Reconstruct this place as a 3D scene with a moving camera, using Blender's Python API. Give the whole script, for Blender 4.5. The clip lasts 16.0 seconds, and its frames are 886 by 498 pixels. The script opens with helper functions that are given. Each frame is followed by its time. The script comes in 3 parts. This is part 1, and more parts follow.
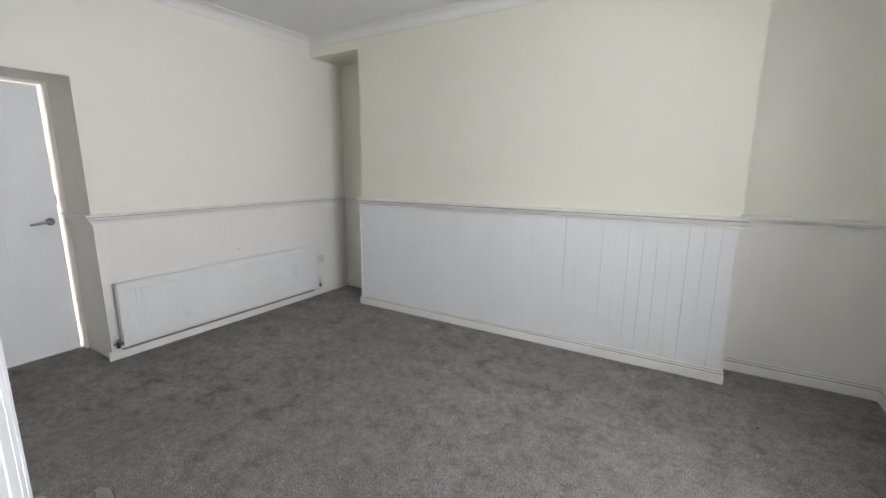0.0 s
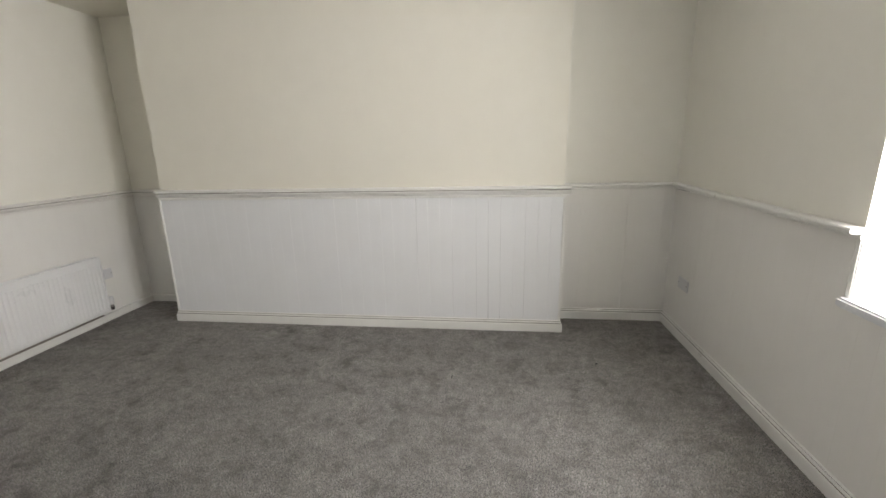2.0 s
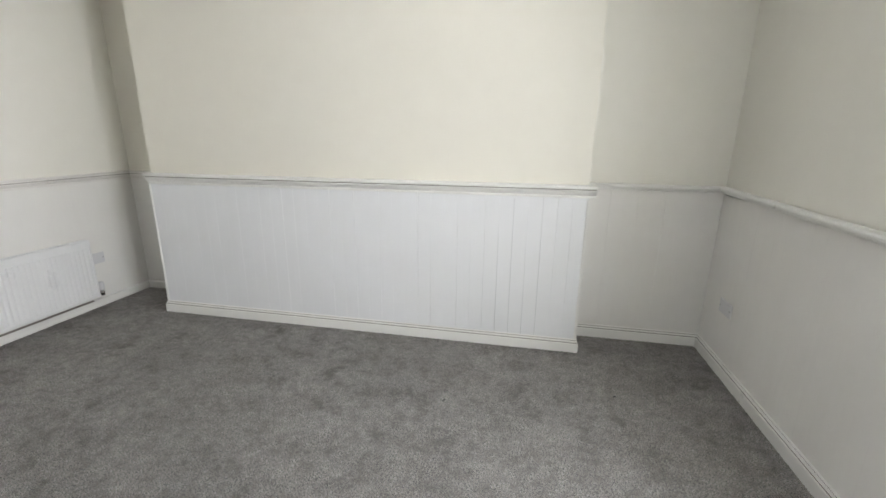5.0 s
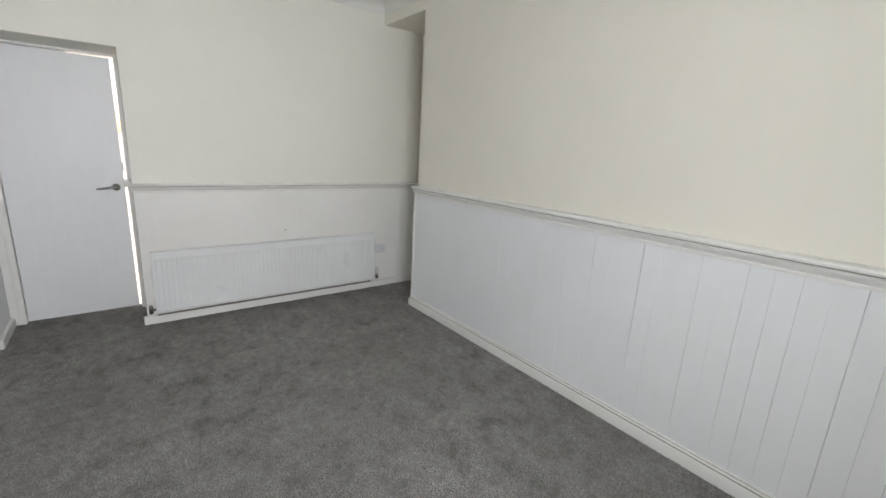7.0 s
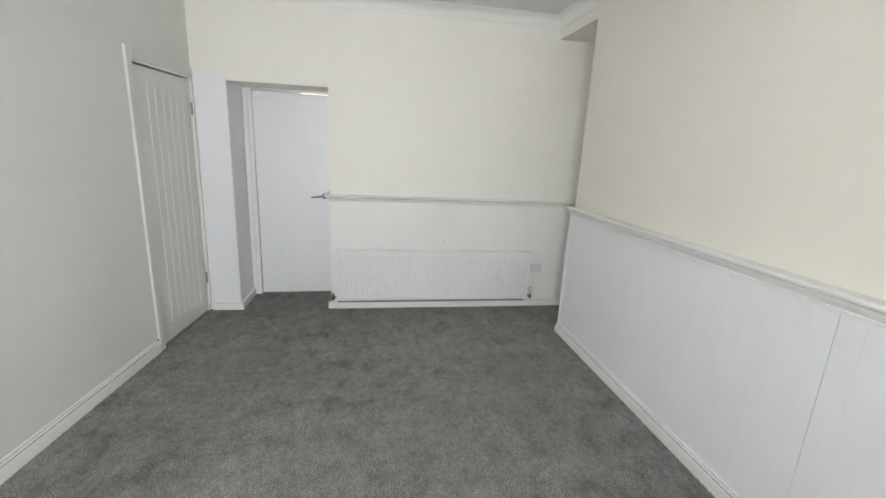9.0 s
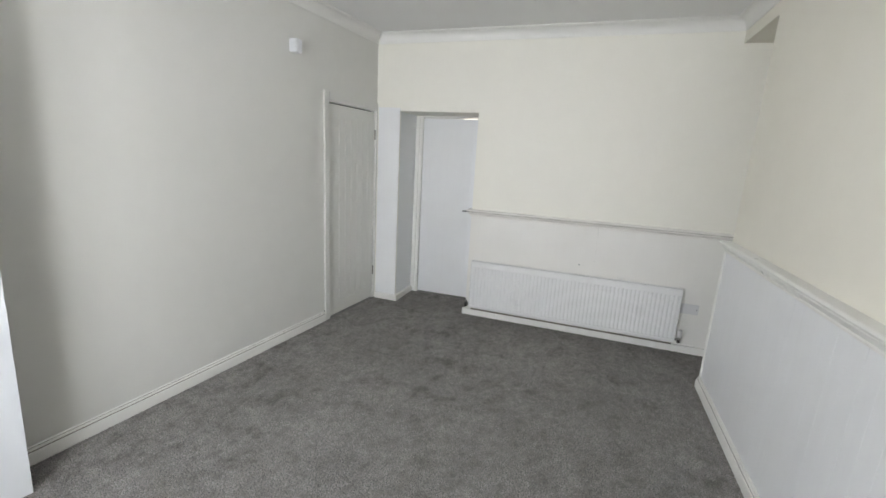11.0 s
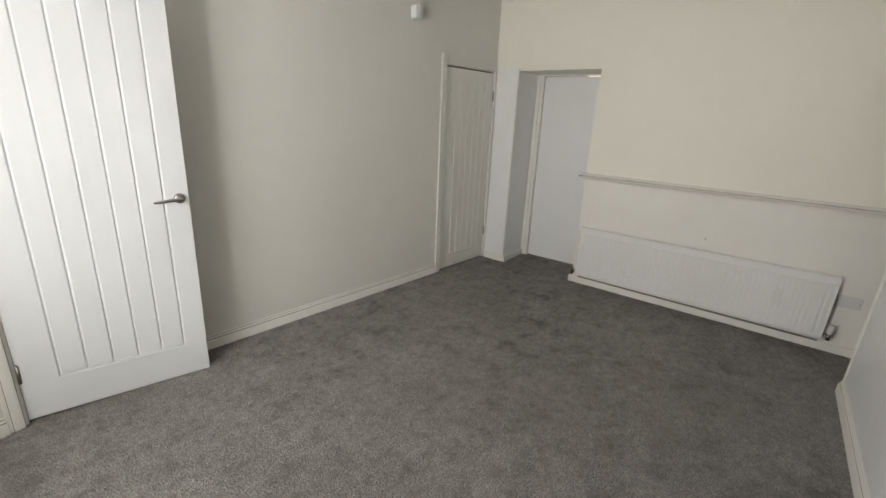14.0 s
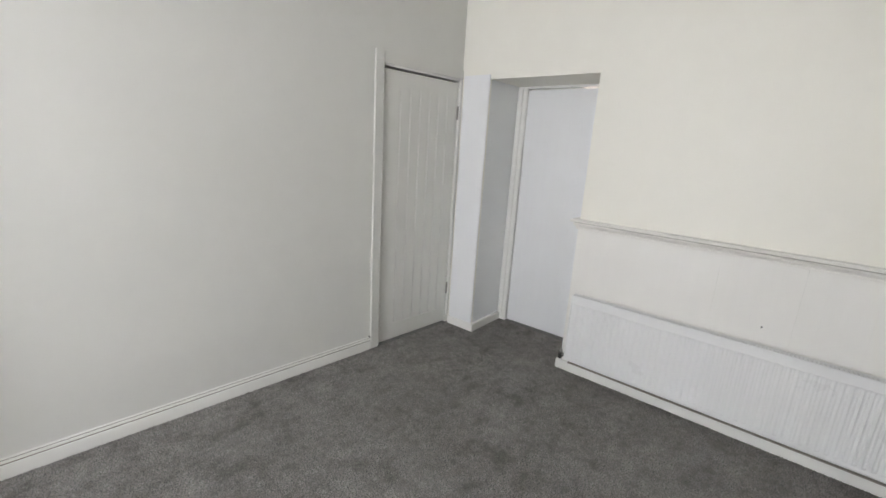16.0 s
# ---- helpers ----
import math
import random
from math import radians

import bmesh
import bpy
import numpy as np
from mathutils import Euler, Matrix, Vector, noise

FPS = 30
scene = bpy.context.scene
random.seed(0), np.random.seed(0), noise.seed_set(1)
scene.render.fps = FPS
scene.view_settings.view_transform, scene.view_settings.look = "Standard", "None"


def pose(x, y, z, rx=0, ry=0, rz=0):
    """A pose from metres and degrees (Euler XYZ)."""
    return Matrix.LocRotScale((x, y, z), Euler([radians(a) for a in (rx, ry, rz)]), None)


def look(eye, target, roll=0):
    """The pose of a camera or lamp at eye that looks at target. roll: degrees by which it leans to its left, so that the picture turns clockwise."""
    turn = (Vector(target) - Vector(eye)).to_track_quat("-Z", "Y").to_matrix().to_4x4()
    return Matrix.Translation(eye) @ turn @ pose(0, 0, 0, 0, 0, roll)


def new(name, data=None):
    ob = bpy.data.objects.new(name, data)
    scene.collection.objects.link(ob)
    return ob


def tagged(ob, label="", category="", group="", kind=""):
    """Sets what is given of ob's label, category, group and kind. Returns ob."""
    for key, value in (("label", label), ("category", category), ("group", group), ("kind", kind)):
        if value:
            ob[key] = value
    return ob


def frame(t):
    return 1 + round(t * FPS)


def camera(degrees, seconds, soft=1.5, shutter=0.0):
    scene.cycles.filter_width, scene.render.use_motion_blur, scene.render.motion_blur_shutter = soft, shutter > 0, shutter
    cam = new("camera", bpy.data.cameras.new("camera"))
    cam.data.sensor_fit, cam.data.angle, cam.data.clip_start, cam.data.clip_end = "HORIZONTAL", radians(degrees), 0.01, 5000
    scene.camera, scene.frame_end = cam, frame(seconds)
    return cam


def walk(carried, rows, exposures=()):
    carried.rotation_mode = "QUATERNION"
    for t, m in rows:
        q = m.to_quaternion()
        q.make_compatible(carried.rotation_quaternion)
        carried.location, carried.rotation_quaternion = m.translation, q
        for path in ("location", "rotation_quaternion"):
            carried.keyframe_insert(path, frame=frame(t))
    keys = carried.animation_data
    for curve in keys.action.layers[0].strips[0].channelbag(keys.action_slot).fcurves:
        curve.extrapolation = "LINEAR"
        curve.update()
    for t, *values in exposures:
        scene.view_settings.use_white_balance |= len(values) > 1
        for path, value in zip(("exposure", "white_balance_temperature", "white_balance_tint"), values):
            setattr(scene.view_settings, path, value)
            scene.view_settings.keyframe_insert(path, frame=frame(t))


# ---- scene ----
cam = camera(93.3, 16.0)
PATH = [
    (0, (0.034, 0.137, 1.379), (-0.986, 1.815, 1.0), 0.4),
    (0.5, (-0.01, 0.253, 1.381), (-0.846, 2.025, 0.982), -0.2),
    (1, (-0.088, 0.302, 1.42), (-0.732, 2.146, 0.989), -0.8),
    (1.5, (-0.178, 0.298, 1.425), (-0.618, 2.194, 0.963), -1.1),
    (2, (-0.23, 0.258, 1.382), (-0.464, 2.185, 0.903), -1.2),
    (2.5, (-0.242, 0.249, 1.362), (-0.31, 2.18, 0.847), -1.2),
    (3, (-0.259, 0.246, 1.349), (-0.213, 2.17, 0.805), -0.8),
    (3.2, (-0.257, 0.255, 1.349), (-0.195, 2.176, 0.798), -0.6),
    (5.3, (-0.074, 0.755, 1.381), (-0.585, 2.621, 0.873), 1.0),
    (5.5, (-0.047, 0.843, 1.39), (-0.663, 2.679, 0.89), 1.2),
    (6, (0.042, 0.988, 1.391), (-0.862, 2.709, 0.921), 1.9),
    (6.5, (0.107, 1.115, 1.381), (-1.121, 2.625, 0.922), 2.7),
    (7, (0.192, 1.244, 1.412), (-1.343, 2.438, 0.945), 3.2),
    (7.5, (0.296, 1.308, 1.434), (-1.434, 2.193, 0.961), 3.8),
    (8, (0.404, 1.401, 1.463), (-1.435, 2.022, 0.982), 3.6),
    (10.3, (0.17, 2.17, 1.507), (-1.778, 2.02, 1.081), 2.8),
    (10.5, (0.22, 2.244, 1.503), (-1.714, 1.954, 1.082), 3.0),
    (11, (0.398, 2.366, 1.535), (-1.448, 1.729, 1.102), 3.2),
    (11.5, (0.57, 2.569, 1.534), (-1.113, 1.592, 1.073), 3.3),
    (12, (0.693, 2.7, 1.54), (-0.809, 1.482, 1.029), 3.2),
    (12.5, (0.733, 2.786, 1.515), (-0.638, 1.438, 0.962), 3.0),
    (13, (0.698, 2.825, 1.489), (-0.63, 1.45, 0.903), 2.8),
    (13.5, (0.564, 2.775, 1.498), (-0.824, 1.47, 0.889), 2.6),
    (14, (0.387, 2.659, 1.524), (-1.118, 1.495, 0.907), 2.4),
    (14.5, (0.141, 2.53, 1.519), (-1.498, 1.552, 0.92), 2.4),
    (15, (-0.216, 2.569, 1.501), (-1.922, 1.692, 0.936), 2.4),
    (15.5, (-0.544, 2.481, 1.457), (-2.242, 1.566, 0.93), 2.9),
    (16, (-0.839, 2.337, 1.465), (-2.337, 1.103, 0.983), 3.5),
]
EXPOSURES = [
    (0.0, 1.62, 7990, 22.0), (0.5, 1.97, 7990, 21.0), (1.0, 1.94, 7990, 22.0), (1.5, 1.97, 8360, 21.0), (2.0, 1.62, 8930, 23.0), (2.5, 1.30, 9130, 22.5), (3.0, 1.30, 9130, 22.0), (3.5, 1.30, 9130, 22.0), (5.3, 2.01, 8090, 21.0), (6.0, 1.89, 8040, 22.0), (6.5, 1.81, 7990, 21.0), (7.0, 1.62, 8070, 21.0),
    (8.0, 1.78, 8120, 21.0), (10.5, 1.82, 8020, 20.0), (11.0, 1.77, 8040, 20.0), (11.5, 1.49, 8810, 20.0), (12.0, 1.40, 8890, 20.0), (12.5, 1.15, 9810, 22.0), (13.0, 1.17, 9910, 21.0), (13.5, 1.26, 9760, 21.0), (14.0, 1.34, 9240, 21.0), (14.5, 1.67, 8940, 21.0), (15.0, 1.81, 8340, 22.0), (16.0, 1.84, 8170, 22.0),
]
walk(cam, [(t, look(eye, target, roll)) for t, eye, target, roll in PATH], EXPOSURES)

# ---- light ----
world = bpy.data.worlds.new("world")
scene.world = world
world.use_nodes = True
wn = world.node_tree.nodes
sky = wn.new("ShaderNodeTexSky")
sky.sky_type, sky.sun_disc = "NISHITA", False
sky.sun_elevation, sky.sun_rotation = radians(38), radians(-153)
world.node_tree.links.new(sky.outputs[0], wn["Background"].inputs[0])
wn["Background"].inputs[1].default_value = 0.12

sun = new("sun", bpy.data.lights.new("sun", "SUN"))
sun.data.energy, sun.data.angle, sun.data.color = 4.5, radians(0.6), (1.0, 0.95, 0.88)
sun.matrix_world = look((-3, -6, 6), (0, 0, 0))

# daylight standing in the window's opening
WIN_Y0, WIN_Y1, WIN_Z0, WIN_Z1 = 0.690, 1.92, 0.79, 2.12
daylight = new("window_daylight", bpy.data.lights.new("window_daylight", "AREA"))
daylight.data.shape, daylight.data.size, daylight.data.size_y = "RECTANGLE", 1.20, 1.30
daylight.data.energy, daylight.data.color, daylight.data.spread = 27.0, (0.655, 0.835, 1.0), radians(170)
daylight.matrix_world = look((1.505, 1.305, 1.456), (0.0, 1.405, 1.456))


# ---- materials ----
def material(name, colour, rough=0.5, metal=0.0):
    m = bpy.data.materials.new(name)
    m.use_nodes = True
    b = m.node_tree.nodes["Principled BSDF"]
    b.inputs["Base Color"].default_value = (*colour, 1)
    b.inputs["Roughness"].default_value = rough
    b.inputs["Metallic"].default_value = metal
    return m


def node(m, kind, **values):
    n = m.node_tree.nodes.new(kind)
    for key, value in values.items():
        n.inputs[key].default_value = value
    return n


def join(m, a, b):
    m.node_tree.links.new(a, b)


def noise_of(m, scale, detail=4.0, rough=0.55, stretch=(1, 1, 1)):
    mp = node(m, "ShaderNodeMapping", Scale=stretch)
    geo = m.node_tree.nodes.new("ShaderNodeNewGeometry")
    join(m, geo.outputs["Position"], mp.inputs["Vector"])
    n = node(m, "ShaderNodeTexNoise", Scale=scale, Detail=detail, Roughness=rough)
    join(m, mp.outputs[0], n.inputs["Vector"])
    return n.outputs["Fac"]


def ramp(m, source, stops):
    r = m.node_tree.nodes.new("ShaderNodeValToRGB")
    e = r.color_ramp.elements
    while len(e) < len(stops):
        e.new(0.5)
    for k, (at, c) in enumerate(stops):
        e[k].position, e[k].color = at, (*c, 1)
    join(m, source, r.inputs[0])
    return r.outputs[0]


def mix(m, fac, a, b, mode="MIX"):
    x = m.node_tree.nodes.new("ShaderNodeMix")
    x.data_type, x.blend_type = "RGBA", mode
    for value, slot in ((fac, 0), (a, 6), (b, 7)):
        if isinstance(value, float):
            x.inputs[slot].default_value = value
        elif isinstance(value, tuple):
            x.inputs[slot].default_value = (*value, 1)
        else:
            join(m, value, x.inputs[slot])
    return x.outputs[2]


def bump(m, source, strength, distance, after=None):
    b = node(m, "ShaderNodeBump", Strength=strength, Distance=distance)
    join(m, source, b.inputs["Height"])
    if after is not None:
        join(m, after, b.inputs["Normal"])
    return b.outputs[0]


def shader(m, slot, source):
    join(m, source, m.node_tree.nodes["Principled BSDF"].inputs[slot])


def plaster(name, a, b, rough):
    m = material(name, a, rough)
    wide = noise_of(m, 1.3, 3.0)
    fine = noise_of(m, 9.0, 5.0)
    shader(m, "Base Color", mix(m, fine, ramp(m, wide, [(0.35, a), (0.65, b)]), tuple(c * 0.97 for c in a)))
    undulate = bump(m, noise_of(m, 2.6, 2.0), 0.25, 0.02)
    skin = bump(m, noise_of(m, 240.0, 3.0), 0.12, 0.0015, undulate)
    shader(m, "Normal", skin)
    return m


def gloss_paint(name, a, rough, grain=(30, 30, 2.5), relief=0.04):
    m = material(name, a, rough)
    wide = noise_of(m, 2.0, 3.0)
    streak = noise_of(m, 1.0, 4.0, 0.6, grain)
    tint = ramp(m, wide, [(0.3, a), (0.75, tuple(c * f for c, f in zip(a, (0.965, 0.96, 0.95))))])
    shader(m, "Base Color", mix(m, 0.12, tint, ramp(m, streak, [(0.3, tuple(c * 0.9 for c in a)), (0.7, a)])))
    shader(m, "Roughness", ramp(m, streak, [(0.3, (rough + 0.1,) * 3), (0.7, (rough - 0.05,) * 3)]))
    if relief:
        shader(m, "Normal", bump(m, streak, relief, 0.001, bump(m, wide, 0.10, 0.006)))
    return m


CREAM = plaster("cream wall paint", (0.805, 0.768, 0.678), (0.82, 0.788, 0.703), 0.55)
OFF_WHITE = plaster("warm white wall paint", (0.828, 0.803, 0.730), (0.838, 0.815, 0.745), 0.55)
# greyer, darker base than the other walls: south, hall and closet
GREY_WHITE = plaster("darker grey-white wall", (0.700, 0.688, 0.652), (0.722, 0.710, 0.675), 0.5)
CEILING = plaster("ceiling paint", (0.80, 0.795, 0.78), (0.78, 0.775, 0.76), 0.8)
COVE = plaster("cove paint", (0.80, 0.79, 0.755), (0.79, 0.78, 0.745), 0.6)
BOARD = gloss_paint("white board paint", (0.81, 0.815, 0.825), 0.38)
CREAM_BOARD = gloss_paint("warm white board paint", (0.82, 0.80, 0.765), 0.42)
AGED = gloss_paint("aged white door paint", (0.735, 0.725, 0.69), 0.34, (26, 26, 1.6))
REVEAL = plaster("white recess paint", (0.80, 0.81, 0.815), (0.785, 0.797, 0.805), 0.45)
WARM_GLOSS = gloss_paint("warm white rail gloss", (0.80, 0.772, 0.735), 0.32, (5, 5, 5), 0.0)
GLOSS = gloss_paint("white wood gloss", (0.825, 0.812, 0.782), 0.32, (5, 5, 5), 0.0)
DOOR = gloss_paint("white door paint", (0.735, 0.752, 0.778), 0.32, (26, 26, 1.6))
ENAMEL = gloss_paint("radiator enamel", (0.80, 0.80, 0.795), 0.30, (3, 3, 3), 0.0)
UPVC = gloss_paint("white window plastic", (0.80, 0.81, 0.83), 0.25, (3, 3, 3), 0.0)
PLASTIC = material("white switch plastic", (0.66, 0.652, 0.655), 0.3)
CHROME = material("satin chrome", (0.36, 0.355, 0.35), 0.25, 1.0)
STEEL = material("dull hinge steel", (0.30, 0.285, 0.27), 0.42, 1.0)
# dust tone that also paints shade into grooves, ledges and edges
DUST_SHADE = plaster("dust and painted shade", (0.26, 0.225, 0.195), (0.36, 0.32, 0.285), 0.9)
DARK = material("dark slot", (0.03, 0.03, 0.03), 0.7)
SCREED = plaster("plain render outside", (0.45, 0.43, 0.40), (0.40, 0.39, 0.37), 0.9)

GLASS = material("window glass", (1, 1, 1), 0.02)
GLASS.node_tree.nodes["Principled BSDF"].inputs["Transmission Weight"].default_value = 1.0
GLASS.node_tree.nodes["Principled BSDF"].inputs["IOR"].default_value = 1.45

CARPET = material("grey twist pile carpet", (0.2, 0.19, 0.19), 0.95)
patch = noise_of(CARPET, 3.2, 5.0, 0.62)
patch_b = noise_of(CARPET, 8.0, 6.0, 0.7)
tuft = noise_of(CARPET, 130.0, 4.0, 0.8)
clump = noise_of(CARPET, 55.0, 3.0, 0.6)
ground_tone = ramp(CARPET, patch, [(0.34, (0.116, 0.110, 0.106)), (0.52, (0.152, 0.146, 0.142)), (0.66, (0.182, 0.176, 0.172))])
ground_tone = mix(CARPET, 0.75, ground_tone, ramp(CARPET, patch_b, [(0.36, (0.60, 0.59, 0.58)), (0.46, (0.98, 0.98, 0.98)), (0.64, (1.14, 1.14, 1.14))]), "MULTIPLY")
ground_tone = mix(CARPET, 0.8, ground_tone, ramp(CARPET, clump, [(0.3, (0.72, 0.72, 0.72)), (0.7, (1.25, 1.25, 1.25))]), "MULTIPLY")
ground_tone = mix(CARPET, 0.9, ground_tone, ramp(CARPET, tuft, [(0.38, (0.42, 0.42, 0.42)), (0.5, (1.0, 1.0, 1.0)), (0.63, (1.75, 1.72, 1.68))]), "MULTIPLY")
shader(CARPET, "Base Color", ground_tone)
shader(CARPET, "Normal", bump(CARPET, tuft, 0.9, 0.006, bump(CARPET, clump, 0.6, 0.012, bump(CARPET, patch_b, 0.35, 0.03))))
CARPET.node_tree.nodes["Principled BSDF"].inputs["Sheen Weight"].default_value = 0.25
CARPET.node_tree.nodes["Principled BSDF"].inputs["Sheen Roughness"].default_value = 0.6

PILE = material("grey carpet yarn", (0.2, 0.19, 0.19), 0.9)
yarn = PILE.node_tree.nodes.new("ShaderNodeNewGeometry").outputs["Random Per Island"]
yarn_tone = ramp(PILE, yarn, [(0.0, (0.300, 0.276, 0.262)), (0.3, (0.332, 0.308, 0.294)), (0.6, (0.352, 0.329, 0.316)), (0.85, (0.378, 0.357, 0.346)), (1.0, (0.430, 0.410, 0.400))])
soil = ramp(PILE, noise_of(PILE, 6.5, 6.0, 0.72), [(0.37, (0.54, 0.53, 0.52)), (0.45, (0.87, 0.87, 0.87)), (0.53, (1.01, 1.01, 1.01)), (0.62, (1.12, 1.12, 1.12))])
trodden = ramp(PILE, noise_of(PILE, 1.1, 3.0, 0.55), [(0.40, (0.40, 0.40, 0.40)), (0.58, (1.0, 1.0, 1.0))])
soil = mix(PILE, trodden, (0.96, 0.955, 0.95), soil)
soil = mix(PILE, 0.85, soil, ramp(PILE, noise_of(PILE, 20.0, 4.0, 0.7), [(0.36, (0.62, 0.62, 0.62)), (0.5, (1.0, 1.0, 1.0)), (0.64, (1.14, 1.14, 1.14))]), "MULTIPLY")
shader(PILE, "Base Color", mix(PILE, 0.9, yarn_tone, mix(PILE, 0.6, soil, ramp(PILE, noise_of(PILE, 1.6, 4.0, 0.6), [(0.35, (0.80, 0.79, 0.78)), (0.65, (1.12, 1.12, 1.12))]), "MULTIPLY"), "MULTIPLY"))

PALE_GROUND = material("pale ground outside", (0.42, 0.41, 0.38), 0.95)
shader(PALE_GROUND, "Base Color", ramp(PALE_GROUND, noise_of(PALE_GROUND, 1.5, 6.0), [(0.35, (0.36, 0.35, 0.32)), (0.65, (0.46, 0.45, 0.42))]))


# ---- building helpers ----
def part(name, bm, mat, parent=None, label="", smooth=False):
    me = bpy.data.meshes.new(name)
    bmesh.ops.recalc_face_normals(bm, faces=bm.faces)
    bm.to_mesh(me)
    bm.free()
    me.materials.append(mat)
    if smooth:
        for p in me.polygons:
            p.use_smooth = True
    ob = new(name, me)
    ob.parent = parent
    if label:
        ob["label"] = label
    return ob


def thing(name, label, category, m=None, group="", kind=""):
    ob = new(name)
    if m is not None:
        ob.matrix_world = m
    return tagged(ob, label, category, group, kind)


def box_into(bm, x0, x1, y0, y1, z0, z1, bevel=0.0, m=None):
    made = bmesh.ops.create_cube(bm, size=1.0)["verts"]
    for v in made:
        v.co = Vector((x0 + (v.co.x + 0.5) * (x1 - x0), y0 + (v.co.y + 0.5) * (y1 - y0), z0 + (v.co.z + 0.5) * (z1 - z0)))
    if bevel:
        edges = list({e for v in made for e in v.link_edges})
        made = list({v for f in bmesh.ops.bevel(bm, geom=edges, offset=bevel, segments=2, affect="EDGES", clamp_overlap=True)["faces"] for v in f.verts} | {v for v in made if v.is_valid})
    if m is not None:
        for v in made:
            v.co = m @ v.co
    return bm


def box(x0, x1, y0, y1, z0, z1, bevel=0.0):
    return box_into(bmesh.new(), x0, x1, y0, y1, z0, z1, bevel)


def tube(points, radius, sides=12, bm=None):
    """A round bar along a line of points."""
    bm = bm or bmesh.new()
    rings = []
    pts = [Vector(p) for p in points]
    for k, p in enumerate(pts):
        ahead = (pts[min(k + 1, len(pts) - 1)] - pts[max(k - 1, 0)]).normalized()
        side = ahead.cross(Vector((0, 0, 1)) if abs(ahead.z) < 0.9 else Vector((1, 0, 0))).normalized()
        up = side.cross(ahead)
        r = radius[k] if isinstance(radius, (list, tuple)) else radius
        rings.append([bm.verts.new(p + r * (side * math.cos(a) + up * math.sin(a))) for a in (math.tau * i / sides for i in range(sides))])
    for a, b in zip(rings, rings[1:]):
        for i in range(sides):
            bm.faces.new((a[i], a[(i + 1) % sides], b[(i + 1) % sides], b[i]))
    bm.faces.new(rings[0])
    bm.faces.new(rings[-1][::-1])
    return bm


def run(bm, profile, a, b, out, mitre=(0, 0), fall=0.0):
    """Extrudes a profile of (depth, height) from a to b in plan; mitre: how far each end runs on per depth; fall: how far it drops towards b."""
    a, b, out = Vector((*a, 0)), Vector((*b, 0)), Vector((*out, 0))
    along = (b - a).normalized()
    ends = []
    for base, sign, m in ((a, -1, mitre[0]), (b - Vector((0, 0, fall)), 1, mitre[1])):
        ends.append([bm.verts.new(base + out * d + along * (sign * m * d) + Vector((0, 0, z))) for d, z in profile])
    n = len(profile)
    for i in range(n):
        bm.faces.new((ends[0][i], ends[0][(i + 1) % n], ends[1][(i + 1) % n], ends[1][i]))
    bm.faces.new(ends[0])
    bm.faces.new(ends[1][::-1])
    return bm


SKIRT = [(-0.002, 0.0), (0.020, 0.0), (0.020, 0.050), (0.019, 0.062), (0.017, 0.065), (0.003, 0.066), (0.003, 0.070), (0.014, 0.071), (0.013, 0.079), (0.011, 0.081), (0.001, 0.082), (0.001, 0.085), (0.009, 0.086), (0.007, 0.091), (-0.002, 0.092)]
PLAIN_SKIRT = [(-0.002, 0.0), (0.022, 0.0), (0.022, 0.058), (0.018, 0.063), (-0.002, 0.064)]
RAIL = [(-0.002, 0.990), (0.010, 0.990), (0.012, 0.999), (0.010, 1.004), (0.014, 1.008), (0.025, 1.020), (0.028, 1.028), (0.026, 1.031), (0.018, 1.032), (0.018, 1.036), (0.041, 1.037), (0.044, 1.046), (0.041, 1.053), (-0.002, 1.055)]
ZC = 2.634
# dark strips filling the moulding grooves: dust plus painted shadow lines
SKIRT_GROOVES = [[(0.002, 0.0655), (0.0135, 0.0655), (0.0135, 0.0705), (0.002, 0.0705)], [(0.0, 0.0815), (0.0065, 0.0815), (0.0065, 0.0855), (0.0, 0.0855)]]
RAIL_GROOVES = [[(0.004, 1.0315), (0.0215, 1.0315), (0.0215, 1.0365), (0.004, 1.0365)]]
CAP_GROOVES = [[(0.010, 1.0605), (0.0415, 1.0605), (0.0415, 1.0665), (0.010, 1.0665)]]
CURVE = [(0.0, ZC - 0.086), (0.008, ZC - 0.086), (0.010, ZC - 0.077)] + [(0.010 + 0.060 * (1 - math.cos(a)), ZC - 0.077 + 0.064 * math.sin(a)) for a in (radians(d) for d in range(10, 91, 10))] + [(0.070, ZC - 0.010), (0.081, ZC - 0.008), (0.081, ZC + 0.002), (0.0, ZC + 0.002)]

# ---- large structure ----
XW, XE, YS = -3.467, 1.118, 0.263
YB, YR, YL = 3.282, 3.536, 3.700
BX0, BX1 = -2.822, 0.268
REC_Y0, REC_Y1, REC_Z = 0.519, 1.305, 1.938
DOOR_X0, DOOR_X1, DOOR_Z = -0.497, 0.303, 2.082
CUP_X0, CUP_X1, CUP_Z = -3.440, -2.735, 1.935

# the south wall is out of square: the closet stretch runs back, the door stretch is splayed the other way
WEST_ANGLE, EAST_ANGLE = math.atan(-0.085), math.atan(0.17)
SOUTH_WEST = Matrix.Translation((XW, 0.262, 0)) @ Matrix.Rotation(WEST_ANGLE, 4, "Z") @ Matrix.Translation((-XW, -YS, 0))
SOUTH_EAST = Matrix.Translation((0.288, 0.078, 0)) @ Matrix.Rotation(EAST_ANGLE, 4, "Z") @ Matrix.Translation((-0.297, -YS, 0))
LEAN = SOUTH_EAST @ Matrix.Translation((0.297, YS, 0)) @ Matrix.Rotation(radians(-1.2), 4, "Y") @ Matrix.Translation((-0.297, -YS, 0))


